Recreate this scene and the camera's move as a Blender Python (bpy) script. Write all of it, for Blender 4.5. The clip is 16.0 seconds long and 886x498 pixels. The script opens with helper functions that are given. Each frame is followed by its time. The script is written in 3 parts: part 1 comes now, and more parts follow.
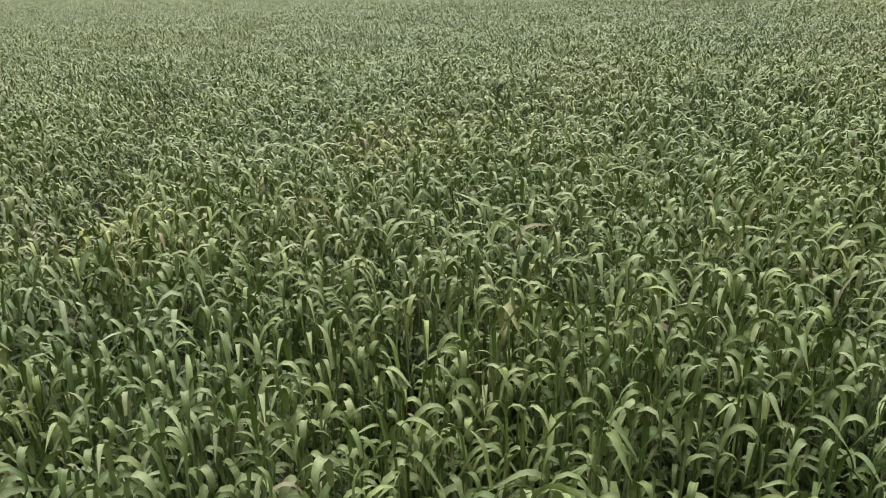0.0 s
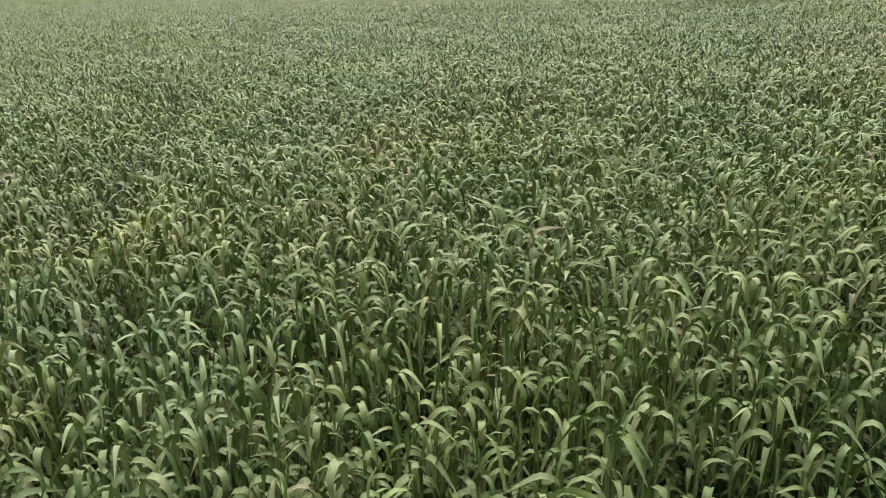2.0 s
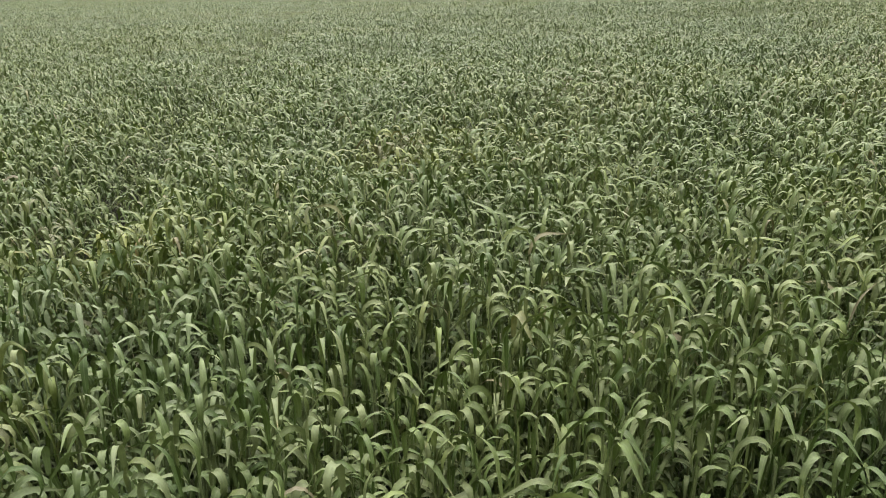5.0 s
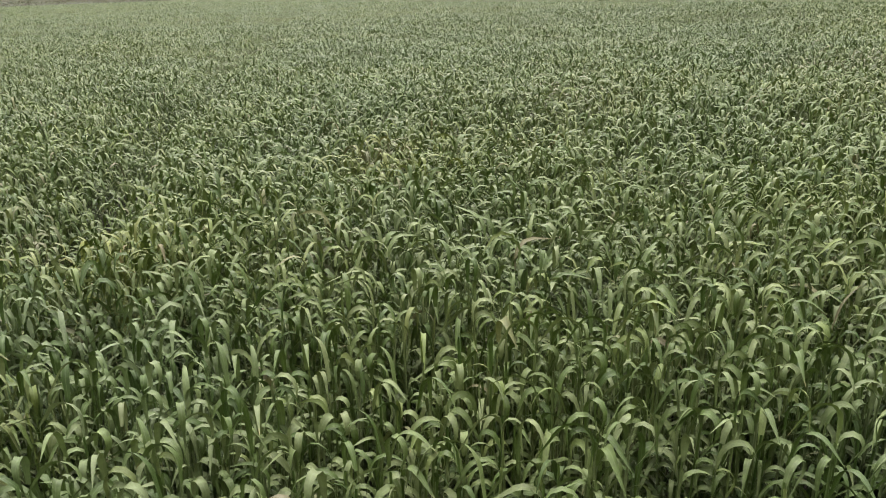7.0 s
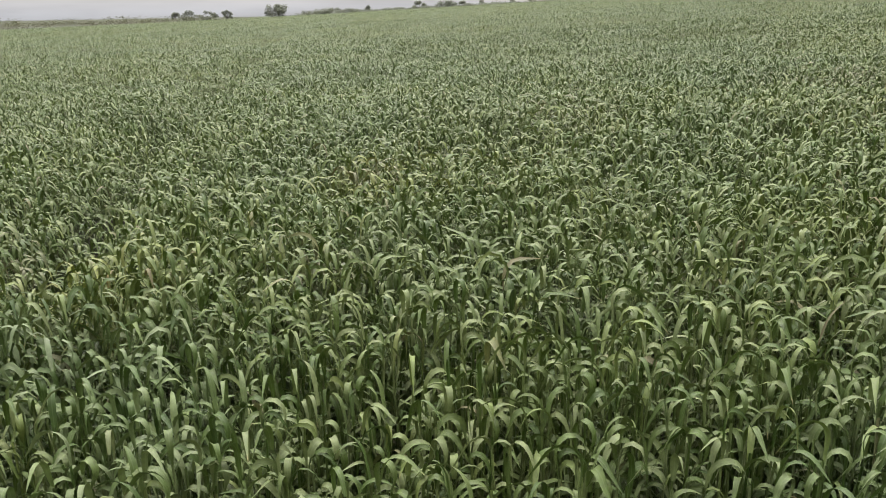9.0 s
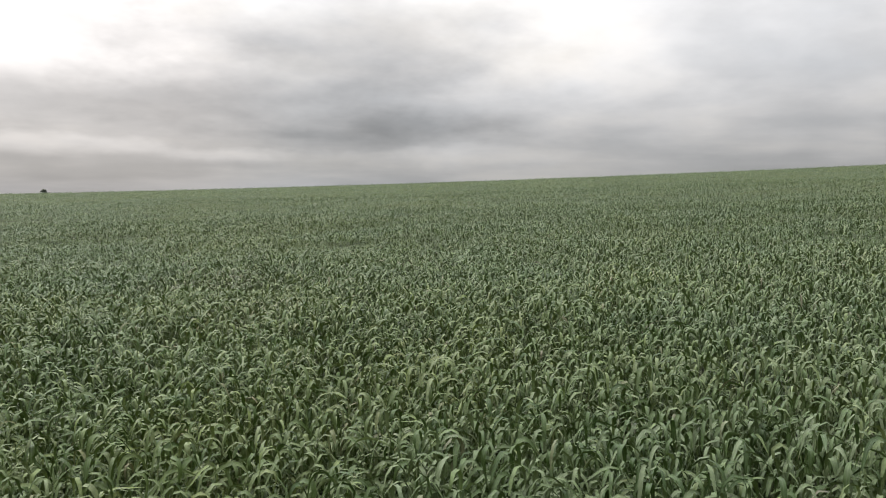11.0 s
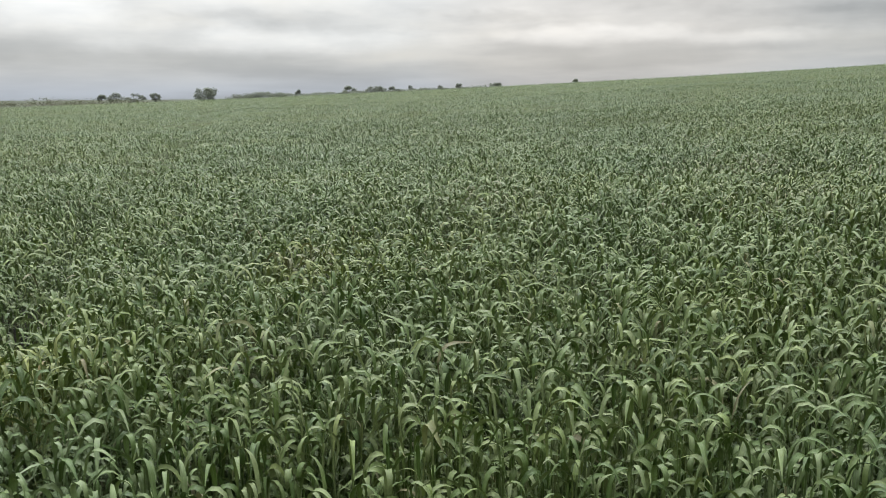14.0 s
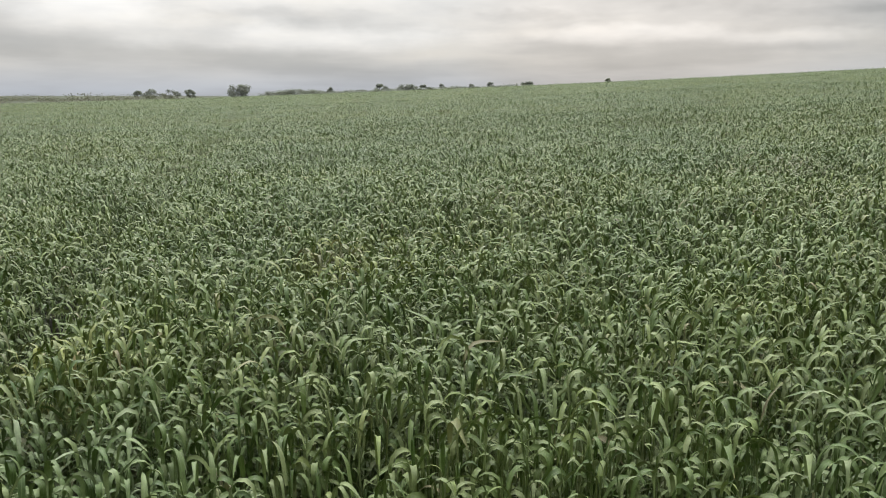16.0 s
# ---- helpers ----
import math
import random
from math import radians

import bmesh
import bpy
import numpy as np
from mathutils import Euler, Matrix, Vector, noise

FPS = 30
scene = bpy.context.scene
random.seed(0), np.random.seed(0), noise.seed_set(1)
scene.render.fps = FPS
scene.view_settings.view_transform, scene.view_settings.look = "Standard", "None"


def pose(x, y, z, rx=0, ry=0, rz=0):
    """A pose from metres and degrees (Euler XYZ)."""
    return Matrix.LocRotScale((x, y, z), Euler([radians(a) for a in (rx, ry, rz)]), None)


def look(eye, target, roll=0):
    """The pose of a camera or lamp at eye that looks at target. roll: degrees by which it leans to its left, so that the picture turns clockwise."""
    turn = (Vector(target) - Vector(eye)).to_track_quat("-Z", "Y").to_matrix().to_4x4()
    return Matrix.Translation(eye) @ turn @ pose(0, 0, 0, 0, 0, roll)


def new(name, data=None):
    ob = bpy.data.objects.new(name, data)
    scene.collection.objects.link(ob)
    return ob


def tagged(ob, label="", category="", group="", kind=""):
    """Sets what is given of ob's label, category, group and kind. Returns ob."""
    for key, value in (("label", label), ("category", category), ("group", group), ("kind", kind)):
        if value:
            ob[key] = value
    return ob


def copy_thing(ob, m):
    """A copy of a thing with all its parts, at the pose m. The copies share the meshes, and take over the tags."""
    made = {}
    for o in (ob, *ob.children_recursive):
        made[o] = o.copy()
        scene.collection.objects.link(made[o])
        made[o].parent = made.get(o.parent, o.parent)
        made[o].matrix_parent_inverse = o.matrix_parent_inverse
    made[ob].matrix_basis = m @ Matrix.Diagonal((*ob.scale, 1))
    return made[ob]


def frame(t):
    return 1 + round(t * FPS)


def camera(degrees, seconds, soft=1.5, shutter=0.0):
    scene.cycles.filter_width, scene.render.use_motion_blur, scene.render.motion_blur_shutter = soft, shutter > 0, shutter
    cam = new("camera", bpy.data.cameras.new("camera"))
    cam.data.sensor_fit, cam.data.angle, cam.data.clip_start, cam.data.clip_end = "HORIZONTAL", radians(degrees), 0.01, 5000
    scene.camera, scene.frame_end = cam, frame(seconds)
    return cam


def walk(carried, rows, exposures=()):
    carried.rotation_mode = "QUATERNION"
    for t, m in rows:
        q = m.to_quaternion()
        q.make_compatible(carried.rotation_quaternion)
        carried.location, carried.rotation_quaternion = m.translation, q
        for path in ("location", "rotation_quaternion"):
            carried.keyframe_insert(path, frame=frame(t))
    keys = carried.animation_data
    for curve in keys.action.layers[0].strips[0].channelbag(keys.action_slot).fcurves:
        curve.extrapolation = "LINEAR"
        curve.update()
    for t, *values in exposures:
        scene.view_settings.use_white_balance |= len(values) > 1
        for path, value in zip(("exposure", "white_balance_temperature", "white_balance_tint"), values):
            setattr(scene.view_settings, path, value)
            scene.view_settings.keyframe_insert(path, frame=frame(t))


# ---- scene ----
EYE, CANOPY = 1.40, 0.65          # metres: lens height, mean height of the leaf tops
cam = camera(59.60, 16.0, soft=1.0)
# seconds; x, y, z in metres; turns about x, y, z in degrees
PATH = [
    (0.00, -0.000, 0.000, 1.400, 70.746, 0.811, 3.410),
    (0.50, -0.008, -0.001, 1.402, 70.674, 0.884, 3.824),
    (1.00, -0.007, 0.001, 1.400, 70.651, 1.006, 4.045),
    (1.50, -0.008, 0.005, 1.399, 70.696, 0.904, 4.059),
    (2.00, -0.009, -0.000, 1.402, 70.893, 0.886, 4.087),
    (2.50, -0.006, -0.004, 1.401, 70.921, 0.810, 4.212),
    (3.00, -0.005, -0.006, 1.400, 71.005, 0.652, 4.552),
    (3.50, -0.003, -0.004, 1.399, 71.041, 0.708, 4.508),
    (4.00, -0.004, -0.006, 1.400, 71.089, 0.521, 4.601),
    (6.50, 0.008, -0.003, 1.402, 71.642, 0.429, 4.128),
    (7.00, 0.012, -0.002, 1.401, 71.715, 0.501, 3.783),
    (7.50, 0.013, -0.005, 1.405, 72.041, 0.712, 4.008),
    (8.00, 0.005, -0.004, 1.401, 71.983, 0.584, 4.475),
    (8.50, 0.006, -0.002, 1.403, 72.093, 0.578, 4.549),
    (9.00, 0.017, -0.004, 1.411, 73.021, 0.984, 2.833),
    (9.30, 0.033, -0.012, 1.409, 76.328, 1.396, -3.380),
    (9.50, 0.059, -0.011, 1.426, 77.987, 1.125, -13.517),
    (9.60, 0.070, -0.009, 1.433, 79.678, 0.107, -18.872),
    (9.70, 0.093, 0.006, 1.446, 80.319, -0.164, -24.123),
    (9.95, 0.100, 0.006, 1.452, 82.017, -1.045, -34.998),
    (10.20, 0.103, -0.000, 1.461, 83.633, -1.284, -41.386),
    (10.50, 0.104, -0.015, 1.474, 85.295, -1.106, -43.996),
    (10.80, 0.102, -0.033, 1.487, 86.577, -0.752, -42.117),
    (11.10, 0.097, -0.052, 1.498, 87.406, -0.442, -36.851),
    (11.35, 0.091, -0.066, 1.505, 87.667, -0.285, -30.678),
    (11.60, 0.085, -0.076, 1.508, 87.440, -0.210, -23.569),
    (11.80, 0.080, -0.081, 1.507, 86.840, -0.174, -17.639),
    (12.00, 0.054, -0.093, 1.492, 86.066, -0.441, -11.997),
    (12.50, 0.030, -0.095, 1.477, 83.384, -0.587, -7.912),
    (13.00, 0.028, -0.095, 1.463, 80.349, -0.516, -7.510),
    (13.50, 0.011, -0.094, 1.456, 79.343, 0.258, -4.498),
    (14.00, 0.007, -0.095, 1.453, 78.892, 0.416, -2.261),
    (14.50, 0.013, -0.091, 1.453, 78.851, 0.317, -1.618),
    (15.00, 0.016, -0.097, 1.455, 78.893, 0.195, -1.151),
    (15.50, 0.015, -0.099, 1.455, 78.864, 0.086, -0.847),
    (16.00, 0.009, -0.104, 1.455, 78.785, -0.013, 0.000),
]
EXPOSURES = [(0.0, 0.27, 6850, 9), (6.5, 0.27, 6850, 9), (7.5, 0.19, 6850, 9), (9.0, 0.16, 6800, 9), (9.5, -0.10, 6580, 8), (9.7, -0.15, 6550, 8),
             (11.8, -0.74, 6200, 8), (12.0, -0.84, 6180, 7.5), (12.5, -0.83, 6120, 6.5), (13.0, -0.47, 6000, 5), (13.5, -0.24, 6150, 5), (14.0, -0.06, 6280, 5),
             (16.0, -0.04, 6480, 6.5)]
walk(cam, [(t, pose(*p)) for t, *p in PATH], EXPOSURES)


# ---- nodes ----
class Graph:
    """Short hand for building a node tree."""

    def __init__(self, tree):
        self.tree = tree
        tree.nodes.clear()

    def add(self, kind, *args, **props):
        n = self.tree.nodes.new(kind)
        for key, value in props.items():
            setattr(n, key, value)
        for i, a in enumerate(args):
            self.put(n.inputs[i], a)
        return n

    def put(self, socket, a):
        if a is None:
            return
        if isinstance(a, bpy.types.NodeSocket):
            self.tree.links.new(a, socket)
        else:
            socket.default_value = a

    def math(self, op, a, b=None, c=None, clamp=False):
        return self.add("ShaderNodeMath", a, b, c, operation=op, use_clamp=clamp).outputs[0]

    def vec(self, op, a, b=None):
        n = self.add("ShaderNodeVectorMath", a, b, operation=op)
        return n.outputs[1] if op in ("DOT_PRODUCT", "LENGTH") else n.outputs[0]

    def noise(self, co, scale, detail=3.0, rough=0.5):
        n = self.add("ShaderNodeTexNoise")
        self.put(n.inputs["Vector"], co)
        n.inputs["Scale"].default_value = scale
        n.inputs["Detail"].default_value = detail
        n.inputs["Roughness"].default_value = rough
        return n.outputs[0]

    def ramp(self, fac, stops):
        n = self.add("ShaderNodeValToRGB", fac)
        e = n.color_ramp.elements
        while len(e) < len(stops):
            e.new(0.5)
        for k, (p, col) in zip(e, stops):
            k.position = p
            k.color = (*col, 1.0) if len(col) == 3 else col
        return n.outputs[0]

    def span(self, x, a, b, c=0.0, d=1.0, smooth=True):
        n = self.add("ShaderNodeMapRange", x, a, b, c, d)
        n.interpolation_type = "SMOOTHSTEP" if smooth else "LINEAR"
        return n.outputs[0]

    def mix(self, fac, a, b, mode="MIX"):
        n = self.add("ShaderNodeMix", data_type="RGBA", blend_type=mode)
        self.put(n.inputs[0], fac)
        self.put(n.inputs[6], a if not isinstance(a, tuple) else (*a, 1.0))
        self.put(n.inputs[7], b if not isinstance(b, tuple) else (*b, 1.0))
        return n.outputs[2]


def direction(az, el):
    """The unit vector at an azimuth (from +y towards +x) and an elevation, in degrees."""
    a, e = radians(az), radians(el)
    return Vector((math.sin(a) * math.cos(e), math.cos(a) * math.cos(e), math.sin(e)))


# ---- sky and sun ----
SUN_AZ, SUN_EL = -8.0, 44.0
world = bpy.data.worlds.new("overcast_sky")
scene.world = world
world.use_nodes = True
g = Graph(world.node_tree)
way = g.vec("NORMALIZE", g.add("ShaderNodeTexCoord").outputs["Generated"])
sep = g.add("ShaderNodeSeparateXYZ", way)
up = g.math("MAXIMUM", sep.outputs[2], 0.0)
lift = g.math("ADD", up, 0.17)
flat = g.add("ShaderNodeCombineXYZ", g.math("DIVIDE", sep.outputs[0], lift), g.math("DIVIDE", sep.outputs[1], lift), 0.0).outputs[0]
warp = g.add("ShaderNodeTexNoise")
g.put(warp.inputs["Vector"], flat)
warp.inputs["Scale"].default_value = 1.1
curl = g.vec("MULTIPLY", g.vec("SUBTRACT", warp.outputs[1], (0.5, 0.5, 0.5)), (0.32, 0.32, 0.0))
bent = g.vec("ADD", flat, curl)
big = g.noise(g.vec("ADD", bent, (3.1, 7.7, 0.0)), 0.8, 4.0, 0.48)
fine = g.noise(bent, 2.8, 4.0, 0.5)
bands = g.noise(g.vec("MULTIPLY", way, (3.2, 3.2, 27.0)), 1.0, 4.0, 0.52)
near = g.span(up, 0.16, 0.02)
cloud = g.math("ADD", g.math("MULTIPLY", big, 0.8), g.math("MULTIPLY", fine, 0.2))
cloud = g.math("ADD", g.math("MULTIPLY", cloud, g.math("SUBTRACT", 1.0, g.math("MULTIPLY", near, 0.55))), g.math("MULTIPLY", bands, g.math("MULTIPLY", near, 0.55)))
shade = g.span(cloud, 0.39, 0.61, 0.83, 1.07)
# cloud forms: azimuth and elevation in degrees, half width, half height, brightness
CLOUDS = [(-6, 12.0, 16, 5.0, 0.24), (13, 15, 8, 3.2, 0.28), (9, 10.0, 9, 2.6, 0.32), (-11, 5.7, 7, 0.5, -0.1), (33, 11.5, 15, 5.0, -0.36), (32, 5.0, 12, 2.5, -0.24),
          (19, 6.6, 9, 0.8, -0.1), (27, 5.5, 7, 0.6, -0.06), (24, 8.0, 9, 1.6, -0.12), (6, 5.6, 5.5, 0.5, -0.15), (36, 6.3, 12, 1.2, -0.16), (13, 4.2, 8, 0.7, 0.28),
          (23, 3.7, 7, 0.6, 0.24), (-10, 4.0, 12, 1.1, 0.34), (38, 3.9, 8, 0.9, 0.2), (-24, 5.4, 8, 1.2, 0.26), (0, 1.8, 26, 0.8, -0.07), (-20, 10.5, 6, 2.2, -0.1)]
wisp = g.add("ShaderNodeTexNoise")
g.put(wisp.inputs["Vector"], g.vec("MULTIPLY", way, (1.0, 1.0, 2.2)))
wisp.inputs["Scale"].default_value, wisp.inputs["Detail"].default_value, wisp.inputs["Roughness"].default_value = 8.0, 4.0, 0.58
drift = g.add("ShaderNodeSeparateXYZ", g.vec("SUBTRACT", wisp.outputs[1], (0.5, 0.5, 0.5)))
az = g.math("MULTIPLY", g.math("ARCTAN2", sep.outputs[0], sep.outputs[1]), 57.2958)
el = g.math("MULTIPLY", g.math("ARCSINE", sep.outputs[2]), 57.2958)
az = g.math("ADD", az, g.math("MULTIPLY", drift.outputs[0], 16.0))
el = g.math("ADD", el, g.math("MULTIPLY", g.math("MULTIPLY", drift.outputs[1], 0.5), g.math("MINIMUM", g.math("ABSOLUTE", el), 8.0)))
for a0, e0, wa, we, amount in CLOUDS:
    da = g.math("DIVIDE", g.math("SUBTRACT", az, float(a0)), wa * 1.25)
    de = g.math("DIVIDE", g.math("SUBTRACT", el, float(e0)), we * 1.25)
    far = g.math("SQRT", g.math("ADD", g.math("MULTIPLY", da, da), g.math("MULTIPLY", de, de)))
    shade = g.math("ADD", shade, g.math("MULTIPLY", g.span(far, 1.0, 0.15), amount))
shade = g.math("ADD", shade, g.math("MULTIPLY", g.math("MULTIPLY", drift.outputs[2], g.span(up, 0.01, 0.06)), 0.34))
level = g.math("ADD", g.math("MULTIPLY", up, 3.0), 0.78)
level = g.math("ADD", level, g.math("MULTIPLY", g.span(up, 0.30, 0.95), 3.6))
level = g.math("ADD", level, g.math("MULTIPLY", g.span(up, 0.06, 0.22), 0.60))
level = g.math("MULTIPLY", level, g.math("ADD", g.math("MULTIPLY", sep.outputs[1], 0.30), 0.73))
low = g.span(up, 0.0, 0.05)
tone = g.ramp(cloud, [(0.35, (0.94, 0.96, 1.0)), (0.5, (0.98, 0.98, 1.0)), (0.65, (1.03, 1.0, 0.97))])
tone = g.mix(low, (0.84, 0.92, 1.08), tone)
warm = g.span(g.vec("DOT_PRODUCT", way, direction(14, 6)), 0.965, 0.999)
tone = g.mix(g.math("MULTIPLY", warm, 0.55), tone, (1.06, 0.99, 0.95))
tone = g.mix(g.span(up, 0.40, 0.22), tone, g.mix(1.0, tone, (1.04, 1.0, 0.97), "MULTIPLY"))
grey = g.mix(1.0, tone, g.math("MULTIPLY", level, shade), "MULTIPLY")
clear = g.add("ShaderNodeTexSky", sky_type="NISHITA", sun_disc=False, sun_elevation=radians(SUN_EL), sun_rotation=radians(SUN_AZ))
soft_sky = g.mix(1.0, clear.outputs[0], (0.1, 0.1, 0.1), "MULTIPLY")
total = g.mix(0.93, soft_sky, grey)
bg = g.add("ShaderNodeBackground", total, 0.7)
g.tree.links.new(bg.outputs[0], g.add("ShaderNodeOutputWorld").inputs[0])

sun = new("sun", bpy.data.lights.new("sun", "SUN"))
sun.data.energy, sun.data.angle, sun.data.color = 1.5, radians(16), (1.0, 0.97, 0.93)
sun.matrix_world = look(direction(SUN_AZ, SUN_EL) * 40, (0, 0, 0))


# ---- materials ----
def material(name):
    m = bpy.data.materials.new(name)
    m.use_nodes = True
    return m, Graph(m.node_tree)


def finish(g, colour, rough, normal=None, through_light=0.0, spec=0.4):
    """Principled surface, with part of the light passing through where it is a leaf."""
    p = g.add("ShaderNodeBsdfPrincipled")
    g.put(p.inputs["Base Color"], colour)
    g.put(p.inputs["Roughness"], rough)
    g.put(p.inputs["Specular IOR Level"], spec)
    g.put(p.inputs["Normal"], normal)
    out = p.outputs[0]
    if through_light:
        tr = g.add("ShaderNodeBsdfTranslucent", g.mix(1.0, colour, (1.0, 1.1, 0.55), "MULTIPLY"))
        out = g.add("ShaderNodeMixShader", through_light, out, tr.outputs[0]).outputs[0]
    g.tree.links.new(out, g.add("ShaderNodeOutputMaterial").inputs[0])


# places in the crop that are paler and yellower than the rest: x, y, radius
PALE = [(-0.3, 3.6, 0.8), (-1.25, 2.25, 0.35), (-0.97, 1.37, 0.22)]
# places where some leaves have gone brown and purplish
DRY = [(0.5, 5.4, 0.6), (2.45, 4.9, 0.5), (2.9, 6.7, 0.8), (-0.55, 3.85, 0.35), (-0.55, 2.35, 0.25), (-1.8, 2.75, 0.25)]


def crop_material(name, own):
    """Blue-green waxy cereal leaf; own: the random number of an object or of an island."""
    m, g = material(name)
    if own == "object":
        rnd = g.add("ShaderNodeObjectInfo").outputs["Random"]
    else:
        rnd = g.add("ShaderNodeNewGeometry").outputs["Random Per Island"]
    place = g.add("ShaderNodeNewGeometry").outputs["Position"]
    uv = g.add("ShaderNodeUVMap", uv_map="UVMap").outputs[0]
    suv = g.add("ShaderNodeSeparateXYZ", uv)
    across, along = suv.outputs[0], suv.outputs[1]
    col = g.ramp(rnd, [(0.0, (0.034, 0.065, 0.010)), (0.22, (0.062, 0.098, 0.021)), (0.55, (0.097, 0.132, 0.045)),
                       (0.86, (0.143, 0.173, 0.080)), (0.94, (0.130, 0.174, 0.052)), (0.98, (0.136, 0.165, 0.056)), (1.0, (0.14, 0.125, 0.075))])
    # broad drifts of growth over the field
    drift = g.noise(place, 0.22, 3.0, 0.55)
    drift2 = g.noise(place, 1.1, 2.0, 0.5)
    patch = g.span(g.math("ADD", g.math("MULTIPLY", drift, 0.6), g.math("MULTIPLY", drift2, 0.4)), 0.42, 0.62)
    col = g.mix(g.math("MULTIPLY", patch, 0.45), col, g.mix(1.0, col, (1.12, 1.06, 0.62), "MULTIPLY"))
    blue = g.span(g.noise(g.vec("ADD", place, (40.0, 3.0, 0.0)), 0.5, 3.0, 0.55), 0.46, 0.64)
    col = g.mix(g.math("MULTIPLY", blue, 0.42), col, g.mix(1.0, col, (0.84, 0.96, 1.22), "MULTIPLY"))
    pale = None
    for x, y, r in PALE:
        d = g.vec("LENGTH", g.vec("MULTIPLY", g.vec("SUBTRACT", place, (x, y, 0.0)), (1.0, 1.0, 0.0)))
        s = g.span(d, r * 1.35, r * 0.1)
        pale = s if pale is None else g.math("MAXIMUM", pale, s)
    col = g.mix(g.math("MULTIPLY", g.math("MULTIPLY", pale, g.span(drift2, 0.38, 0.58)), 0.55), col, g.mix(1.0, col, (1.26, 1.07, 0.60), "MULTIPLY"))
    dry = None
    for x, y, r in DRY:
        d = g.vec("LENGTH", g.vec("MULTIPLY", g.vec("SUBTRACT", place, (x, y, 0.0)), (1.0, 1.0, 0.0)))
        s = g.span(d, r, r * 0.2)
        dry = s if dry is None else g.math("MAXIMUM", dry, s)
    some = g.span(g.math("FRACT", g.math("MULTIPLY", rnd, 91.0)), 0.62, 0.8)
    col = g.mix(g.math("MULTIPLY", g.math("MULTIPLY", dry, some), 0.44), col, (0.19, 0.152, 0.115))
    # veins, midrib, mottling, dry tips
    veins = g.math("SINE", g.math("MULTIPLY", across, 75.0))
    rib = g.span(g.math("ABSOLUTE", g.math("SUBTRACT", across, 0.5)), 0.10, 0.02)
    mottle = g.noise(place, 90.0, 3.0, 0.6)
    col = g.mix(1.0, col, g.span(mottle, 0.3, 0.7, 0.82, 1.15), "MULTIPLY")
    col = g.mix(g.math("MULTIPLY", rib, 0.22), col, (0.19, 0.23, 0.13))
    tip = g.math("MULTIPLY", g.span(along, 0.86, 1.0), g.span(g.math("FRACT", g.math("MULTIPLY", rnd, 37.0)), 0.70, 0.95))
    col = g.mix(g.math("MULTIPLY", tip, 0.8), col, (0.30, 0.25, 0.13))
    bump = g.add("ShaderNodeBump")
    bump.inputs["Strength"].default_value = 0.25
    bump.inputs["Distance"].default_value = 0.002
    g.put(bump.inputs["Height"], g.math("ADD", g.math("MULTIPLY", veins, 0.5), mottle))
    finish(g, col, g.span(mottle, 0.3, 0.7, 0.46, 0.62), bump.outputs[0], through_light=0.06, spec=0.43)
    return m


LEAF = crop_material("waxy_cereal_leaf", "object")
CROP = crop_material("waxy_cereal_crop", "island")


def ground_material():
    m, g = material("field_soil")
    place = g.add("ShaderNodeNewGeometry").outputs["Position"]
    clod = g.noise(place, 14.0, 6.0, 0.65)
    broad = g.noise(place, 0.05, 5.0, 0.6)
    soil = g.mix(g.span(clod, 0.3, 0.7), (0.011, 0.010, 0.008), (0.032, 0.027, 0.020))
    heath = g.mix(g.span(broad, 0.38, 0.62), (0.050, 0.058, 0.034), (0.075, 0.070, 0.050))
    heath = g.mix(g.span(g.noise(place, 0.9, 4.0, 0.6), 0.35, 0.65), heath, (0.040, 0.050, 0.028))
    flat = g.vec("LENGTH", g.vec("MULTIPLY", place, (1.0, 1.0, 0.0)))
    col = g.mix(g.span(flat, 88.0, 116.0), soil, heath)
    bump = g.add("ShaderNodeBump")
    bump.inputs["Distance"].default_value = 0.03
    g.put(bump.inputs["Height"], clod)
    finish(g, col, 0.9, bump.outputs[0], spec=0.2)
    return m


def under_material():
    """The dense mass of leaf bases, far off, where single leaves cannot be told."""
    m, g = material("crop_mass")
    place = g.add("ShaderNodeNewGeometry").outputs["Position"]
    a = g.noise(place, 13.0, 5.0, 0.7)
    b = g.noise(place, 0.25, 3.0, 0.55)
    col = g.mix(g.span(a, 0.35, 0.65), (0.064, 0.088, 0.040), (0.112, 0.138, 0.070))
    clump = g.noise(place, 2.6, 4.0, 0.65)
    col = g.mix(1.0, col, g.span(clump, 0.3, 0.7, 0.62, 1.24), "MULTIPLY")
    col = g.mix(g.math("MULTIPLY", g.span(b, 0.4, 0.62), 0.4), col, g.mix(1.0, col, (1.2, 1.05, 0.7), "MULTIPLY"))
    bump = g.add("ShaderNodeBump")
    bump.inputs["Distance"].default_value = 0.15
    g.put(bump.inputs["Height"], a)
    finish(g, col, 0.85, bump.outputs[0], spec=0.1)
    return m


def foliage_material(name, dark, lightc):
    m, g = material(name)
    place = g.add("ShaderNodeNewGeometry").outputs["Position"]
    rnd = g.add("ShaderNodeNewGeometry").outputs["Random Per Island"]
    col = g.mix(rnd, dark, lightc)
    col = g.mix(1.0, col, g.span(g.noise(place, 1.2, 3.0, 0.6), 0.3, 0.7, 0.75, 1.2), "MULTIPLY")
    finish(g, col, 0.6, None, through_light=0.28, spec=0.3)
    return m


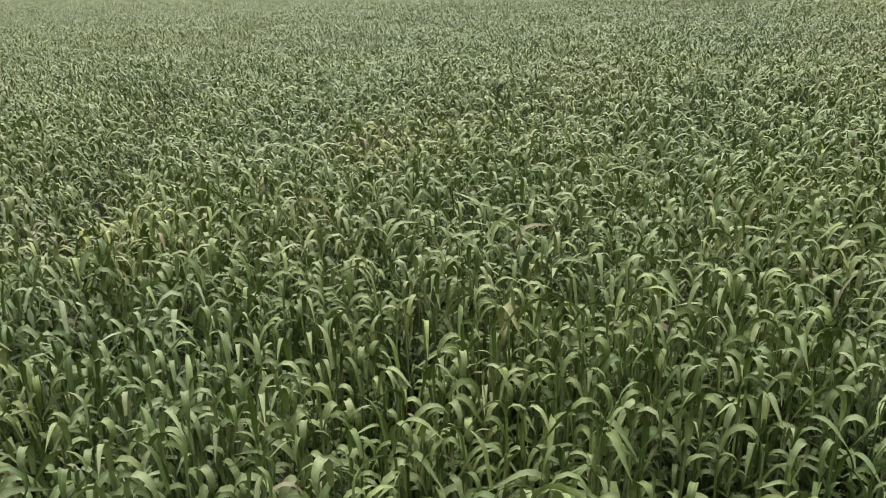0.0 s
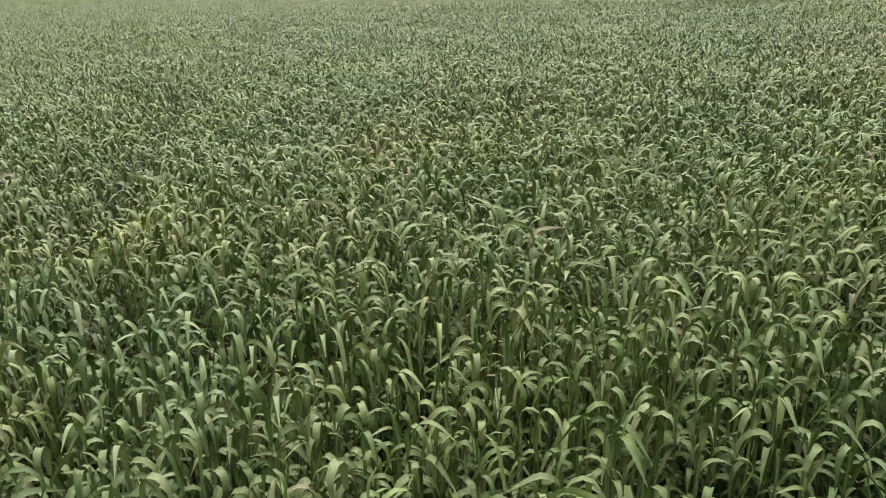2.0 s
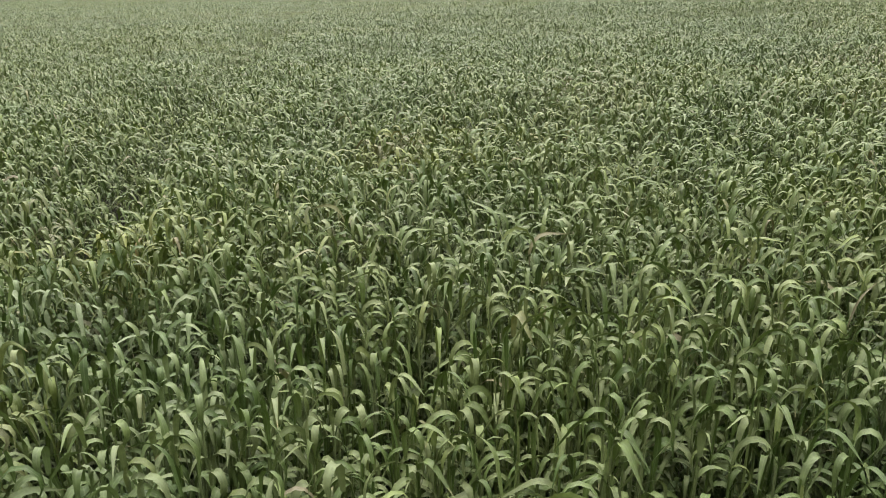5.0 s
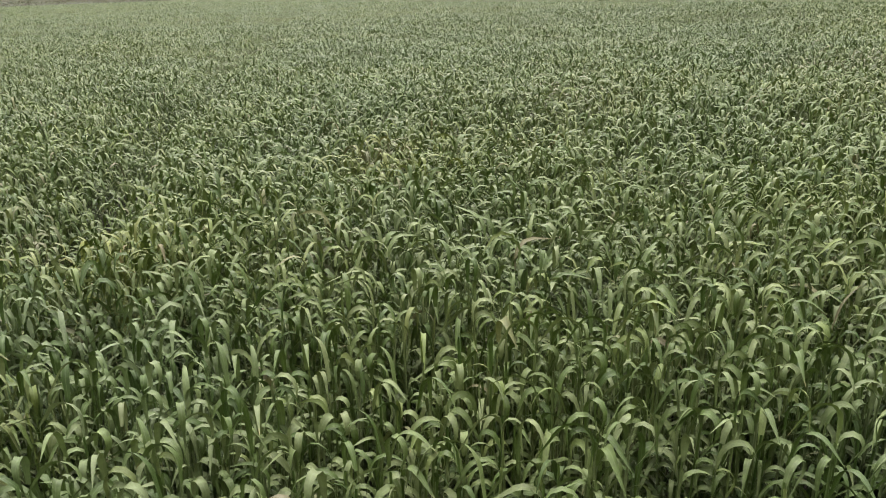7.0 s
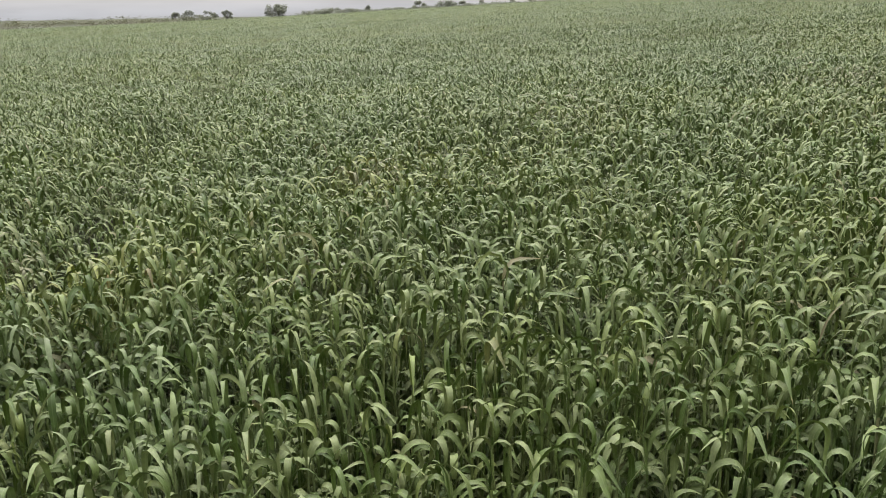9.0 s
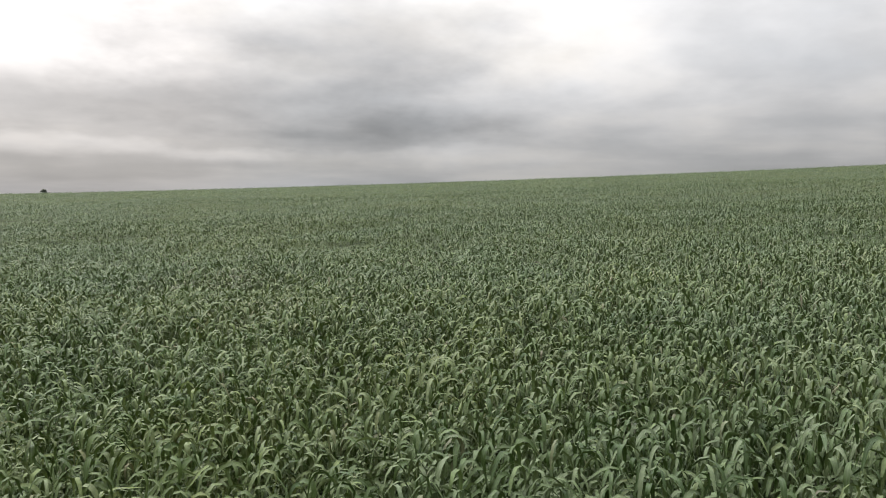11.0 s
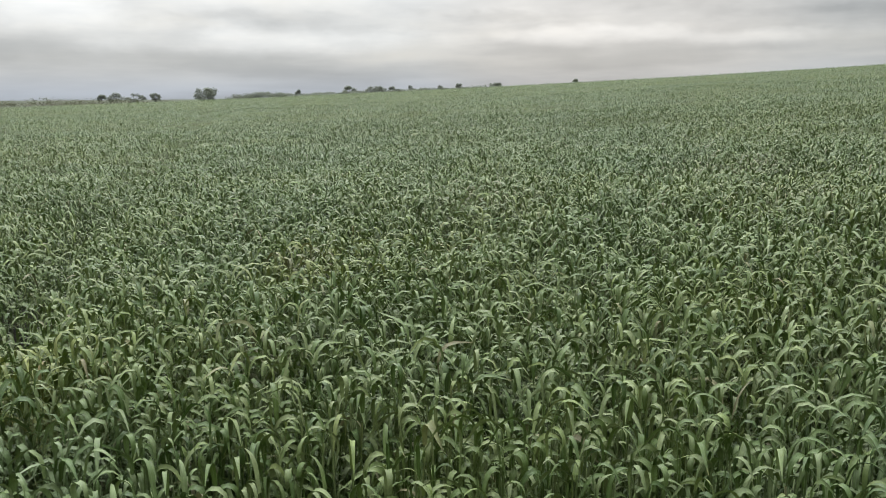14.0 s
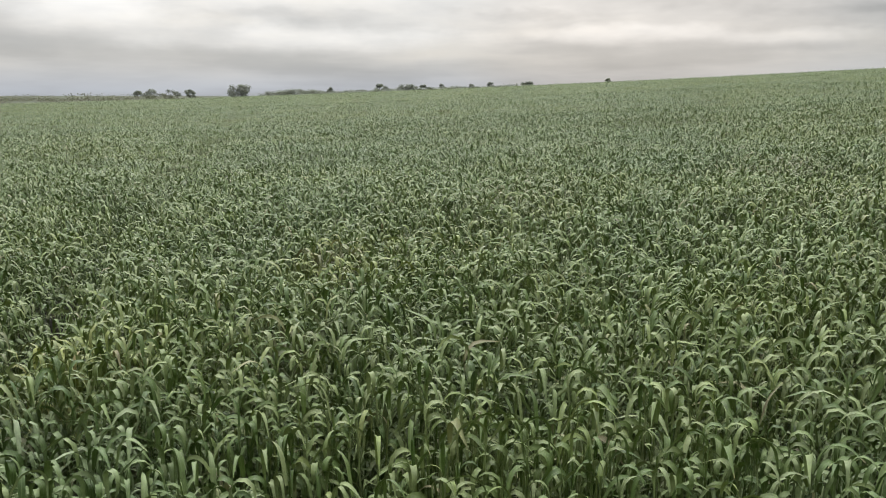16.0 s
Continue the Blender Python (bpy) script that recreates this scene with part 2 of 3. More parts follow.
def bark_material():
    m, g = material("bark")
    place = g.add("ShaderNodeNewGeometry").outputs["Position"]
    n = g.noise(g.vec("MULTIPLY", place, (6.0, 6.0, 1.5)), 2.0, 5.0, 0.65)
    finish(g, g.mix(g.span(n, 0.3, 0.7), (0.05, 0.042, 0.035), (0.15, 0.125, 0.10)), 0.9, None, spec=0.2)
    return m


SOIL, MASS, BARK = ground_material(), under_material(), bark_material()
# distance haze is mixed into this colour: paler and greyer than the leaves
HAZED_TREE_LEAF = foliage_material("hazed_tree_foliage", (0.140, 0.152, 0.138), (0.205, 0.215, 0.195))
SCRUB_LEAF = foliage_material("scrub_foliage", (0.085, 0.090, 0.062), (0.125, 0.122, 0.085))


# ---- lie of the land ----
RIDGE = 110.0


def skyline(az):
    """Elevation of the field's own skyline, in degrees, at an azimuth in radians."""
    return 1.6 + 2.3 * np.sin(az) - 1.05 * np.cos(az)


def land(x, y):
    """Height of the ground: a slope that rises to the right as far as a crest, and the low plain behind."""
    x, y = np.asarray(x, float), np.asarray(y, float)
    r, az = np.hypot(x, y), np.arctan2(x, y)
    crest = EYE - CANOPY + RIDGE * np.tan(np.radians(skyline(az)))
    rise = crest * np.minimum(r, RIDGE) / RIDGE
    k = np.clip((r - RIDGE) / 300.0, 0, 1)
    k = k * k * (3 - 2 * k)
    plain = -0.4
    swell = 0.05 * np.sin(0.35 * x + 0.6) * np.sin(0.28 * y + 1.1) * np.clip((r - 4) / 10, 0, 1) * np.clip((RIDGE - r) / 30, 0, 1)
    return rise * (1 - k) + plain * k + swell


def mesh_of(name, verts, faces, mat, uvs=None, smooth=True):
    """A mesh from arrays of corners and of quads or triangles."""
    me = bpy.data.meshes.new(name)
    verts, faces = np.asarray(verts, np.float32), np.asarray(faces, np.int32)
    n, k = faces.shape
    me.vertices.add(len(verts))
    me.vertices.foreach_set("co", verts.ravel())
    me.loops.add(n * k)
    me.loops.foreach_set("vertex_index", faces.ravel())
    me.polygons.add(n)
    me.polygons.foreach_set("loop_start", np.arange(0, n * k, k, dtype=np.int32))
    me.polygons.foreach_set("use_smooth", np.full(n, smooth))
    if uvs is not None:
        layer = me.uv_layers.new(name="UVMap")
        layer.data.foreach_set("uv", np.asarray(uvs, np.float32)[faces.ravel()].ravel())
    me.materials.append(mat)
    me.update(calc_edges=True)
    return me


def polar_sheet(name, radii, sectors, height, mat, a0=None, a1=None):
    part_way = a0 is not None
    az = np.radians(np.linspace(a0, a1, sectors)) if part_way else np.linspace(0, 2 * np.pi, sectors, endpoint=False)
    R, A = np.meshgrid(radii, az, indexing="ij")
    x, y = R * np.sin(A), R * np.cos(A)
    v = np.stack([x, y, height(x, y)], -1).reshape(-1, 3)
    i, j = np.meshgrid(np.arange(len(radii) - 1), np.arange(sectors - (1 if part_way else 0)), indexing="ij")
    j2 = (j + 1) % sectors
    q = np.stack([i * sectors + j, (i + 1) * sectors + j, (i + 1) * sectors + j2, i * sectors + j2], -1).reshape(-1, 4)
    return mesh_of(name, v, q[:, ::-1], mat)


rings = np.concatenate([[0.02], np.geomspace(0.6, 60, 46), np.linspace(66, 130, 17), np.geomspace(145, 4500, 26)])
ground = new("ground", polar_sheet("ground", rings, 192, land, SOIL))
tagged(ground, "dark bare soil under the crop, running on as rough grassland", "ground", kind="structure")

# ---- the crop ----
rng = np.random.default_rng(7)


def strips(base, head, length, width, rise, bend, late, twist, segs, fold=0.0, droop=None):
    """Arched leaf blades. base: (n, 3); head, rise, bend, twist in radians; late: how late along its length a blade bends.
    Returns corners, faces and uv of all the blades. With fold each blade has a keel, three corners across."""
    n = len(base)
    # rings lie closest together where a blade bends
    tips = 1 if segs >= 6 else 0
    inner = segs - 1 - tips
    k0 = 0.22 if inner > 2 else 0.12 * (inner - 1)
    ring = [np.zeros((n, 1)), late[:, None] + np.linspace(-k0, k0, inner)[None, :]]
    if tips:
        ring.append(0.45 * (late[:, None] + k0) + 0.55)
    s = np.clip(np.concatenate(ring + [np.ones((n, 1))], 1), 0.0, 1.0)
    mid = (s[:, 1:] + s[:, :-1]) / 2

    def turn(p):
        k = np.clip((p - late[:, None] + 0.27) / 0.54, 0, 1)
        return rise[:, None] - bend[:, None] * (0.6 * k * k * (3 - 2 * k) + 0.4 * k)

    ang = turn(mid)
    step = length[:, None] * np.diff(s, axis=1)
    out = np.concatenate([np.zeros((n, 1)), np.cumsum(np.cos(ang) * step, 1)], 1)
    upw = np.concatenate([np.zeros((n, 1)), np.cumsum(np.sin(ang) * step, 1)], 1)
    ch, sh = np.cos(head)[:, None], np.sin(head)[:, None]
    side = 0.12 * twist[:, None] * out
    cx = base[:, 0:1] + out * ch - side * sh
    cy = base[:, 1:2] + out * sh + side * ch
    cz = base[:, 2:3] + upw
    centre = np.stack([cx, cy, cz], -1)
    a = turn(s)
    nrm = np.stack([-np.sin(a) * ch, -np.sin(a) * sh, np.cos(a)], -1)
    lat = np.stack([-sh + 0 * a, ch + 0 * a, 0 * a], -1)
    tw = twist[:, None] * s
    across = lat * np.cos(tw)[..., None] + nrm * np.sin(tw)[..., None]
    nrm = nrm * np.cos(tw)[..., None] - lat * np.sin(tw)[..., None]
    w = np.where(s < 0.36, 0.52 + 0.48 * np.sin(np.minimum(s, 0.36) / 0.36 * np.pi / 2), 1 - (np.clip(s - 0.36, 0, 1) / 0.64) ** 1.75)
    half = width[:, None] * np.clip(w, 0.03, 1.0) * 0.5
    left = centre - across * half[..., None]
    right = centre + across * half[..., None]
    if fold:
        left = left + nrm * (half * fold)[..., None]
        right = right + nrm * (half * fold)[..., None]
        rows = np.stack([left, centre, right], 2)
        c = 3
    else:
        rows = np.stack([left, right], 2)
        c = 2
    verts = rows.reshape(-1, 3)
    per = (segs + 1) * c
    q = []
    for i in range(segs):
        for k in range(c - 1):
            q.append([i * c + k, i * c + k + 1, (i + 1) * c + k + 1, (i + 1) * c + k])
    q = np.array(q)
    faces = (np.arange(n)[:, None, None] * per + q[None]).reshape(-1, 4)
    u = np.tile(np.linspace(0, 1, c), segs + 1)
    v = np.repeat(s, c, axis=1).ravel()
    uv = np.stack([np.tile(u, n), v], -1)
    return verts, faces, uv


def joined(bits):
    vs, fs, us, at = [], [], [], 0
    for v, f, u in bits:
        vs.append(v), fs.append(f + at), us.append(u)
        at += len(v)
    return np.concatenate(vs), np.concatenate(fs), np.concatenate(us)


# spots where the crop stands lower: x, y, radius, depth
DIPS = [(0.62, 3.0, 0.16, 0.16), (4.5, 8.4, 0.45, 0.20), (4.4, 14.3, 0.8, 0.18), (4.5, 6.8, 0.35, 0.16), (3.25, 6.0, 0.35, 0.14), (3.65, 14.0, 0.7, 0.14), (0.56, 3.0, 0.14, 0.14),
        (-0.77, 2.67, 0.13, 0.14), (0.47, 1.84, 0.11, 0.14), (-1.4, 3.26, 0.18, 0.12), (5.6, 9.6, 0.5, 0.18), (6.2, 7.4, 0.4, 0.15), (8.0, 12.0, 0.8, 0.16)]


def wheel_track(x, y):
    """1 in the old wheel mark that runs up the slope, 0 beside it."""
    off = (x + 1.05 + 0.228 * y + 0.06 * np.sin(1.7 * y)) * 0.975
    return np.exp(-(off / (0.17 + 0.008 * y)) ** 2) * (0.75 + 0.25 * np.sin(2.3 * y + 0.8 * np.sin(5.1 * y))) * np.clip((y - 1.9) / 0.7, 0, 1) * np.clip((48 - y) / 30, 0, 1)


def off_track(x, y):
    """Whether a shoot grows, as far as the wheel mark goes: few do in it."""
    return (wheel_track(x, y) < 0.42) | (np.sin(91.0 * x + 57.0 * y) > 0.80 - 0.085 * y)


def growth(x, y):
    """How tall the crop stands, uneven over metres and decimetres."""
    tall = 1.0 + 0.07 * np.sin(1.3 * x + 0.7 * y + 0.4) * np.sin(0.9 * y - 0.5 * x) + 0.05 * np.sin(4.1 * x + 1.0) * np.sin(3.7 * y + 2.0)
    tall = tall + 0.035 * np.sin(9.7 * x + 2.0 * y) * np.sin(8.3 * y - 1.5 * x + 0.7)
    for dx, dy, dr, depth in DIPS:
        tall = tall - depth * np.exp(-((x - dx) ** 2 + (y - dy) ** 2) / (dr * dr))
    return tall - 0.28 * wheel_track(x, y)


def blade_numbers(n, big=1.0, wide=0.0):
    """Random length, width, rise, bend, lateness and twist for n blades; wide: degrees by which they arch more openly."""
    length = rng.uniform(0.100, 0.195, n) * big
    width = rng.uniform(0.0095, 0.0170, n) * big
    rise = np.radians(rng.normal(79, 11, n) - wide)
    bend = np.radians((np.where(rng.random(n) < 0.16, rng.uniform(85, 130, n), rng.normal(163, 24, n)) - 1.3 * wide).clip(50, 215))
    late = rng.uniform(0.32, 0.62, n) - 0.010 * wide
    stiff = rng.random(n) < (0.03 if big < 1.2 else 0.0)
    bend = np.where(stiff, bend * 0.25, bend)
    length, width = np.where(stiff, length * 0.7, length), np.where(stiff, width * 0.6, width)
    twist = rng.normal(0, 0.95, n)
    return length, width, rise, bend, late, twist


def headings(n):
    """Which way blades lean: mostly across the slope with the wind and against it, some any way."""
    pick = rng.random(n)
    right, left = rng.normal(-0.1, 0.55, n), rng.normal(np.pi - 0.1, 0.55, n)
    return np.where(pick < 0.34, right, np.where(pick < 0.56, left, rng.uniform(-np.pi, np.pi, n)))


def scatter(r0, r1, a0, a1, density):
    """Places in a sector between two radii and two azimuths in degrees, so many to the square metre."""
    a0, a1 = radians(a0), radians(a1)
    n = int(0.5 * (a1 - a0) * (r1 * r1 - r0 * r0) * density)
    r = np.sqrt(rng.uniform(r0 * r0, r1 * r1, n))
    a = rng.uniform(a0, a1, n)
    return r * np.sin(a), r * np.cos(a)


VIEW0, VIEW1, SIDE = -42.0, 80.0, 58.0         # azimuths between which the walk looks
PLANTS0, PLANTS1, PLANT_A0, PLANT_A1 = 1.0, 1.82, -36.0, 50.0


# bare spots between the plants: x, y, radius
HOLES = [(0.02, 1.08, 0.075), (0.62, 1.30, 0.09), (0.44, 1.05, 0.08), (-0.30, 1.22, 0.06), (-0.72, 1.52, 0.06), (1.0, 1.62, 0.09),
         (-1.5, 2.45, 0.12), (0.95, 2.0, 0.10), (0.82, 1.42, 0.06), (-0.55, 1.12, 0.05),
         (0.33, 1.18, 0.07), (0.72, 1.08, 0.09), (0.16, 1.24, 0.055), (-0.16, 1.02, 0.06), (0.90, 1.24, 0.08),
         (0.58, 1.14, 0.07), (0.80, 1.62, 0.06), (1.15, 1.95, 0.09), (0.24, 1.05, 0.06)]


def stands(x, y):
    """Whether a shoot grows at a place: the crop stands in clumps with gaps between."""
    ok = np.array([noise.noise(Vector((a * 6.5, b * 6.5, 3.0))) + 0.5 * noise.noise(Vector((a * 17.0, b * 17.0, 9.0))) > -0.24 + 0.2 * min(max(2.5 - math.hypot(a, b), 0.0), 1.0) for a, b in zip(x, y)], bool)
    ok &= off_track(x, y)
    for hx, hy, hr in HOLES:
        ok &= (x - hx) ** 2 + (y - hy) ** 2 > hr * hr
    return ok


def stalks(x, y, tall):
    """Upright stems with their leaf sheaths."""
    n = len(x)
    one = np.ones(n)
    base = np.stack([x, y, land(x, y) - 0.01], -1)
    return [strips(base, rng.uniform(-np.pi, np.pi, n), tall * rng.uniform(0.44, 0.54, n), rng.uniform(0.0045, 0.0075, n), np.radians(rng.normal(86, 5, n)),
                   0 * one, 0.5 * one, 0 * one, 1, 0.0)]


def crop_zone(x, y, leaves, segs, fold, big, wide=0.0, stems=True, short=1.0, even=1.0):
    """Blades (and stems) of shoots at the places given."""
    bits = []
    g0 = land(x, y)
    tall = short * growth(x, y) * rng.normal(1.0, 0.058 * even, len(x))
    for k in range(leaves):
        n = len(x)
        length, width, rise, bend, late, twist = blade_numbers(n, big * (1.0 if k < 2 else 0.9), wide)
        z = g0 + tall * (0.575 - 0.060 * k + rng.normal(0, 0.03 * even, n)) - (big - 1.0) * 0.03
        base = np.stack([x + rng.normal(0, 0.006, n), y + rng.normal(0, 0.006, n), z], -1)
        low = k >= 2 and fold > 0
        bits.append(strips(base, headings(n), length, width, rise, bend, late, twist, 4 if low else segs, 0.0 if low else fold))
    if stems:
        bits += stalks(x, y, tall)
    return bits


bits = []
x, y = scatter(0.55, 3.4, VIEW0, VIEW1, 780)
r, az = np.hypot(x, y), np.degrees(np.arctan2(x, y))
keep = stands(x, y) & ~((r > PLANTS0) & (r < PLANTS1) & (az > PLANT_A0) & (az < PLANT_A1))
near_ring = keep & (r < PLANTS1)
keep &= (az < SIDE) | (rng.random(len(x)) < 0.85)
bits += crop_zone(x[near_ring], y[near_ring], 6, 7, 0.30, 1.0)
keep &= r >= PLANTS1
bits += crop_zone(x[keep], y[keep], 5, 6, 0.30, 1.0, 4)
# unseen crop round the spot where the lens hangs, added to shut out light
bits += crop_zone(*scatter(0.03, 0.56, VIEW0, VIEW1, 800), 4, 4, 0.0, 1.1)
bits += crop_zone(*scatter(0.03, 0.62, VIEW1, VIEW0 + 360, 800), 4, 4, 0.0, 1.1)
# side shoots low in the crop
x, y = scatter(0.8, 4.2, VIEW0, VIEW1, 700)
keep = stands(x, y)
bits += stalks(x[keep], y[keep], growth(x[keep], y[keep]) * rng.uniform(0.75, 1.0, keep.sum()))
x, y = scatter(0.75, 2.8, VIEW0, SIDE, 640)
keep = stands(x, y)
bits += crop_zone(x[keep], y[keep], 3, 4, 0.0, 1.05, 8, stems=False, short=0.68)
x, y = scatter(2.8, 5.6, VIEW0, SIDE, 360)
keep = stands(x, y)
bits += crop_zone(x[keep], y[keep], 2, 3, 0.0, 1.05, 10, stems=False, short=0.72)
for a0, a1, thick in ((VIEW0, SIDE, 1.0), (SIDE, VIEW1, 0.7)):
    x, y = scatter(3.4, 5.6, a0, a1, 620 * thick)
    keep = stands(x, y)
    bits += crop_zone(x[keep], y[keep], 4, 5, 0.0, 1.0, 9, even=0.8)
    x, y = scatter(5.6, 9, a0, a1, 520 * thick)
    keep = off_track(x, y)
    bits += crop_zone(x[keep], y[keep], 3, 4, 0.0, 0.98, 13, stems=False, even=0.8)
    x, y = scatter(9, 20, a0, a1, 430 * thick)
    keep = off_track(x, y)
    bits += crop_zone(x[keep], y[keep], 1, 3, 0.0, 1.0, 24, stems=False, even=0.45)
    bits += crop_zone(*scatter(20, 45, a0, a1, 58 * thick), 1, 2, 0.0, 1.35, 25, stems=False, even=0.5)
    bits += crop_zone(*scatter(45, 112, a0, a1, 6 * thick), 1, 2, 0.0, 1.9, 16, stems=False, even=0.5)
# the side of the field that lies behind the lens
bits += crop_zone(*scatter(0.6, 5, VIEW1, VIEW0 + 360, 330), 2, 3, 0.0, 1.12, 6, stems=False)
bits += crop_zone(*scatter(5, 9, VIEW1, VIEW0 + 360, 330), 1, 3, 0.0, 1.25, 10, stems=False)
bits += crop_zone(*scatter(9, 60, VIEW1, VIEW0 + 360, 1.6), 1, 2, 0.0, 3.0, 35, stems=False)
crop = new("cereal_crop", mesh_of("cereal_crop", *joined(bits)[:2], CROP, joined(bits)[2]))
tagged(crop, "dense green young cereal crop with arched waxy leaves", "crop", kind="stuff")


def mass_height(x, y):
    r = np.hypot(x, y)
    lumps = np.array([noise.noise(Vector((a * 2.2, b * 2.2, 0.0))) for a, b in zip(x.ravel(), y.ravel())]).reshape(x.shape)
    return land(x, y) + 0.30 + 0.20 * np.clip((r - 6) / 5, 0, 1) + 0.03 * np.clip((r - 11) / 20, 0, 1) + 0.05 * lumps - 0.30 * np.clip(1 - (r - 6) / 3, 0, 1) + 0.45 * (np.minimum(growth(x, y), 1.05) - 1.0) * np.clip((40 - r) / 20, 0, 1)


def back_height(x, y):
    r = np.hypot(x, y)
    lumps = np.array([noise.noise(Vector((a * 5.0, b * 5.0, 0.0))) for a, b in zip(x.ravel(), y.ravel())]).reshape(x.shape)
    return land(x, y) + 0.30 + 0.08 * lumps - 0.28 * np.clip(1 - (r - 0.7) / 0.3, 0, 1)


mass = new("crop_understorey", polar_sheet("crop_understorey", np.concatenate([np.geomspace(6, 60, 70), np.linspace(62, 112, 22)]), 360, mass_height, MASS))
tagged(mass, "shaded green mass of stems below the leaf tops", "crop", kind="stuff")
back = new("crop_understorey", polar_sheet("crop_understorey_back", np.geomspace(0.7, 7.5, 60), 220, back_height, MASS, VIEW1, VIEW0 + 360))
tagged(back, "shaded green mass of stems below the leaf tops", "crop", kind="stuff")


# ---- single plants nearest the lens ----
def part(name, v, f, u, mat, parent, label=""):
    ob = new(name, mesh_of(name, v, f, mat, u))
    ob.parent = parent
    return tagged(ob, label)


def stem_mesh(x, y, lean, head, tall):
    """A tapered hexagonal stem with a slight node."""
    rad = np.array([0.0036, 0.0032, 0.0042, 0.0030, 0.0026])
    hs = np.array([-0.02, 0.45, 0.5, 0.55, 1.0])
    a = np.linspace(0, 2 * np.pi, 6, endpoint=False)
    v = np.concatenate([np.stack([x + lean * h * tall * np.cos(head) + r_ * np.cos(a), y + lean * h * tall * np.sin(head) + r_ * np.sin(a), np.full(6, h * tall)], -1)
                        for r_, h in zip(rad, hs)])
    f = [[i * 6 + k, i * 6 + (k + 1) % 6, (i + 1) * 6 + (k + 1) % 6, (i + 1) * 6 + k] for i in range(4) for k in range(6)]
    u = np.stack([np.full(len(v), 0.3), np.zeros(len(v))], -1)
    return v, np.array(f), u


def cereal_plant(tillers):
    plant = new("cereal_plant")
    plant.empty_display_size = 0.05
    tagged(plant, "green cereal plant with arched blue-green leaves in the crop", "plant", "cereal plants of the crop")
    for k in range(tillers):
        a = rng.uniform(0, 2 * np.pi)
        px, py = 0.05 * math.cos(a) * rng.uniform(0.3, 1.0), 0.05 * math.sin(a) * rng.uniform(0.3, 1.0)
        tall, lean = rng.uniform(0.49, 0.58), rng.uniform(0.0, 0.07)
        part("stem", *stem_mesh(px, py, lean, a, tall), LEAF, plant)
        for j in range(5):
            length, width, rise, bend, late, twist = blade_numbers(1, 1.0 if j < 2 else 0.9)
            bend, length = np.maximum(bend, radians(105)), length * 0.95
            h = tall - 0.06 * j + rng.normal(0, 0.025)
            base = np.array([[px + lean * h * math.cos(a), py + lean * h * math.sin(a), h]])
            part("leaf", *strips(base, headings(1), length, width, rise, bend, late, twist, 8, 0.32), LEAF, plant)
    return plant


kinds = [cereal_plant(3) for i in range(14)]
spots = []
tries = 0
while len(spots) < 300 and tries < 60000:
    tries += 1
    r, a = math.sqrt(rng.uniform(PLANTS0 ** 2, PLANTS1 ** 2)), radians(rng.uniform(PLANT_A0, PLANT_A1))
    px, py = r * math.sin(a), r * math.cos(a)
    if not stands(np.array([px]), np.array([py]))[0]:
        continue
    if all((px - q[0]) ** 2 + (py - q[1]) ** 2 > 0.0016 for q in spots):
        spots.append((px, py))
for i, (px, py) in enumerate(spots):
    m = pose(px, py, float(land(px, py)), 0, 0, rng.uniform(-35, 35)) @ Matrix.Diagonal((1, 1, float(growth(px, py)), 1))
    if i < len(kinds):
        kinds[i].matrix_basis = m
    else:
        copy_thing(kinds[i % len(kinds)], m)


# ---- trees and scrub on the plain ----
def tube(points, radii, sides=6):
    v, f = [], []
    for i, (p, r_) in enumerate(zip(points, radii)):
        p = Vector(p)
        d = (Vector(points[min(i + 1, len(points) - 1)]) - Vector(points[max(i - 1, 0)])).normalized()
        e = d.orthogonal().normalized()
        b = d.cross(e)
        for k in range(sides):
            a = 2 * math.pi * k / sides
            v.append(p + (e * math.cos(a) + b * math.sin(a)) * r_)
        if i:
            for k in range(sides):
                f.append([(i - 1) * sides + k, (i - 1) * sides + (k + 1) % sides, i * sides + (k + 1) % sides, i * sides + k])
    return np.array([tuple(q) for q in v]), np.array(f), np.zeros((len(v), 2))


def leaf_cloud(centres, spread, count, size):
    """Many small leaf sprays around each centre: (x, y, z, weight)."""
    pts = []
    for cx, cy, cz, w in centres:
        n = int(count * w)
        d = rng.normal(0, 1, (n, 3))
        d /= np.linalg.norm(d, axis=1)[:, None]
        d *= (rng.random(n) ** 0.45)[:, None] * spread * (w ** 0.4)
        d[:, 2] *= 0.72
        pts.append(np.array([cx, cy, cz]) + d)
    p = np.concatenate(pts)
    n = len(p)
    one = np.ones(n)
    return strips(p, rng.uniform(-np.pi, np.pi, n), rng.uniform(0.7, 1.3, n) * size, rng.uniform(0.5, 0.9, n) * size,
                  rng.uniform(-0.6, 0.9, n), rng.uniform(0, 1.0, n), 0.5 * one, rng.normal(0, 0.8, n), 2, 0.0)


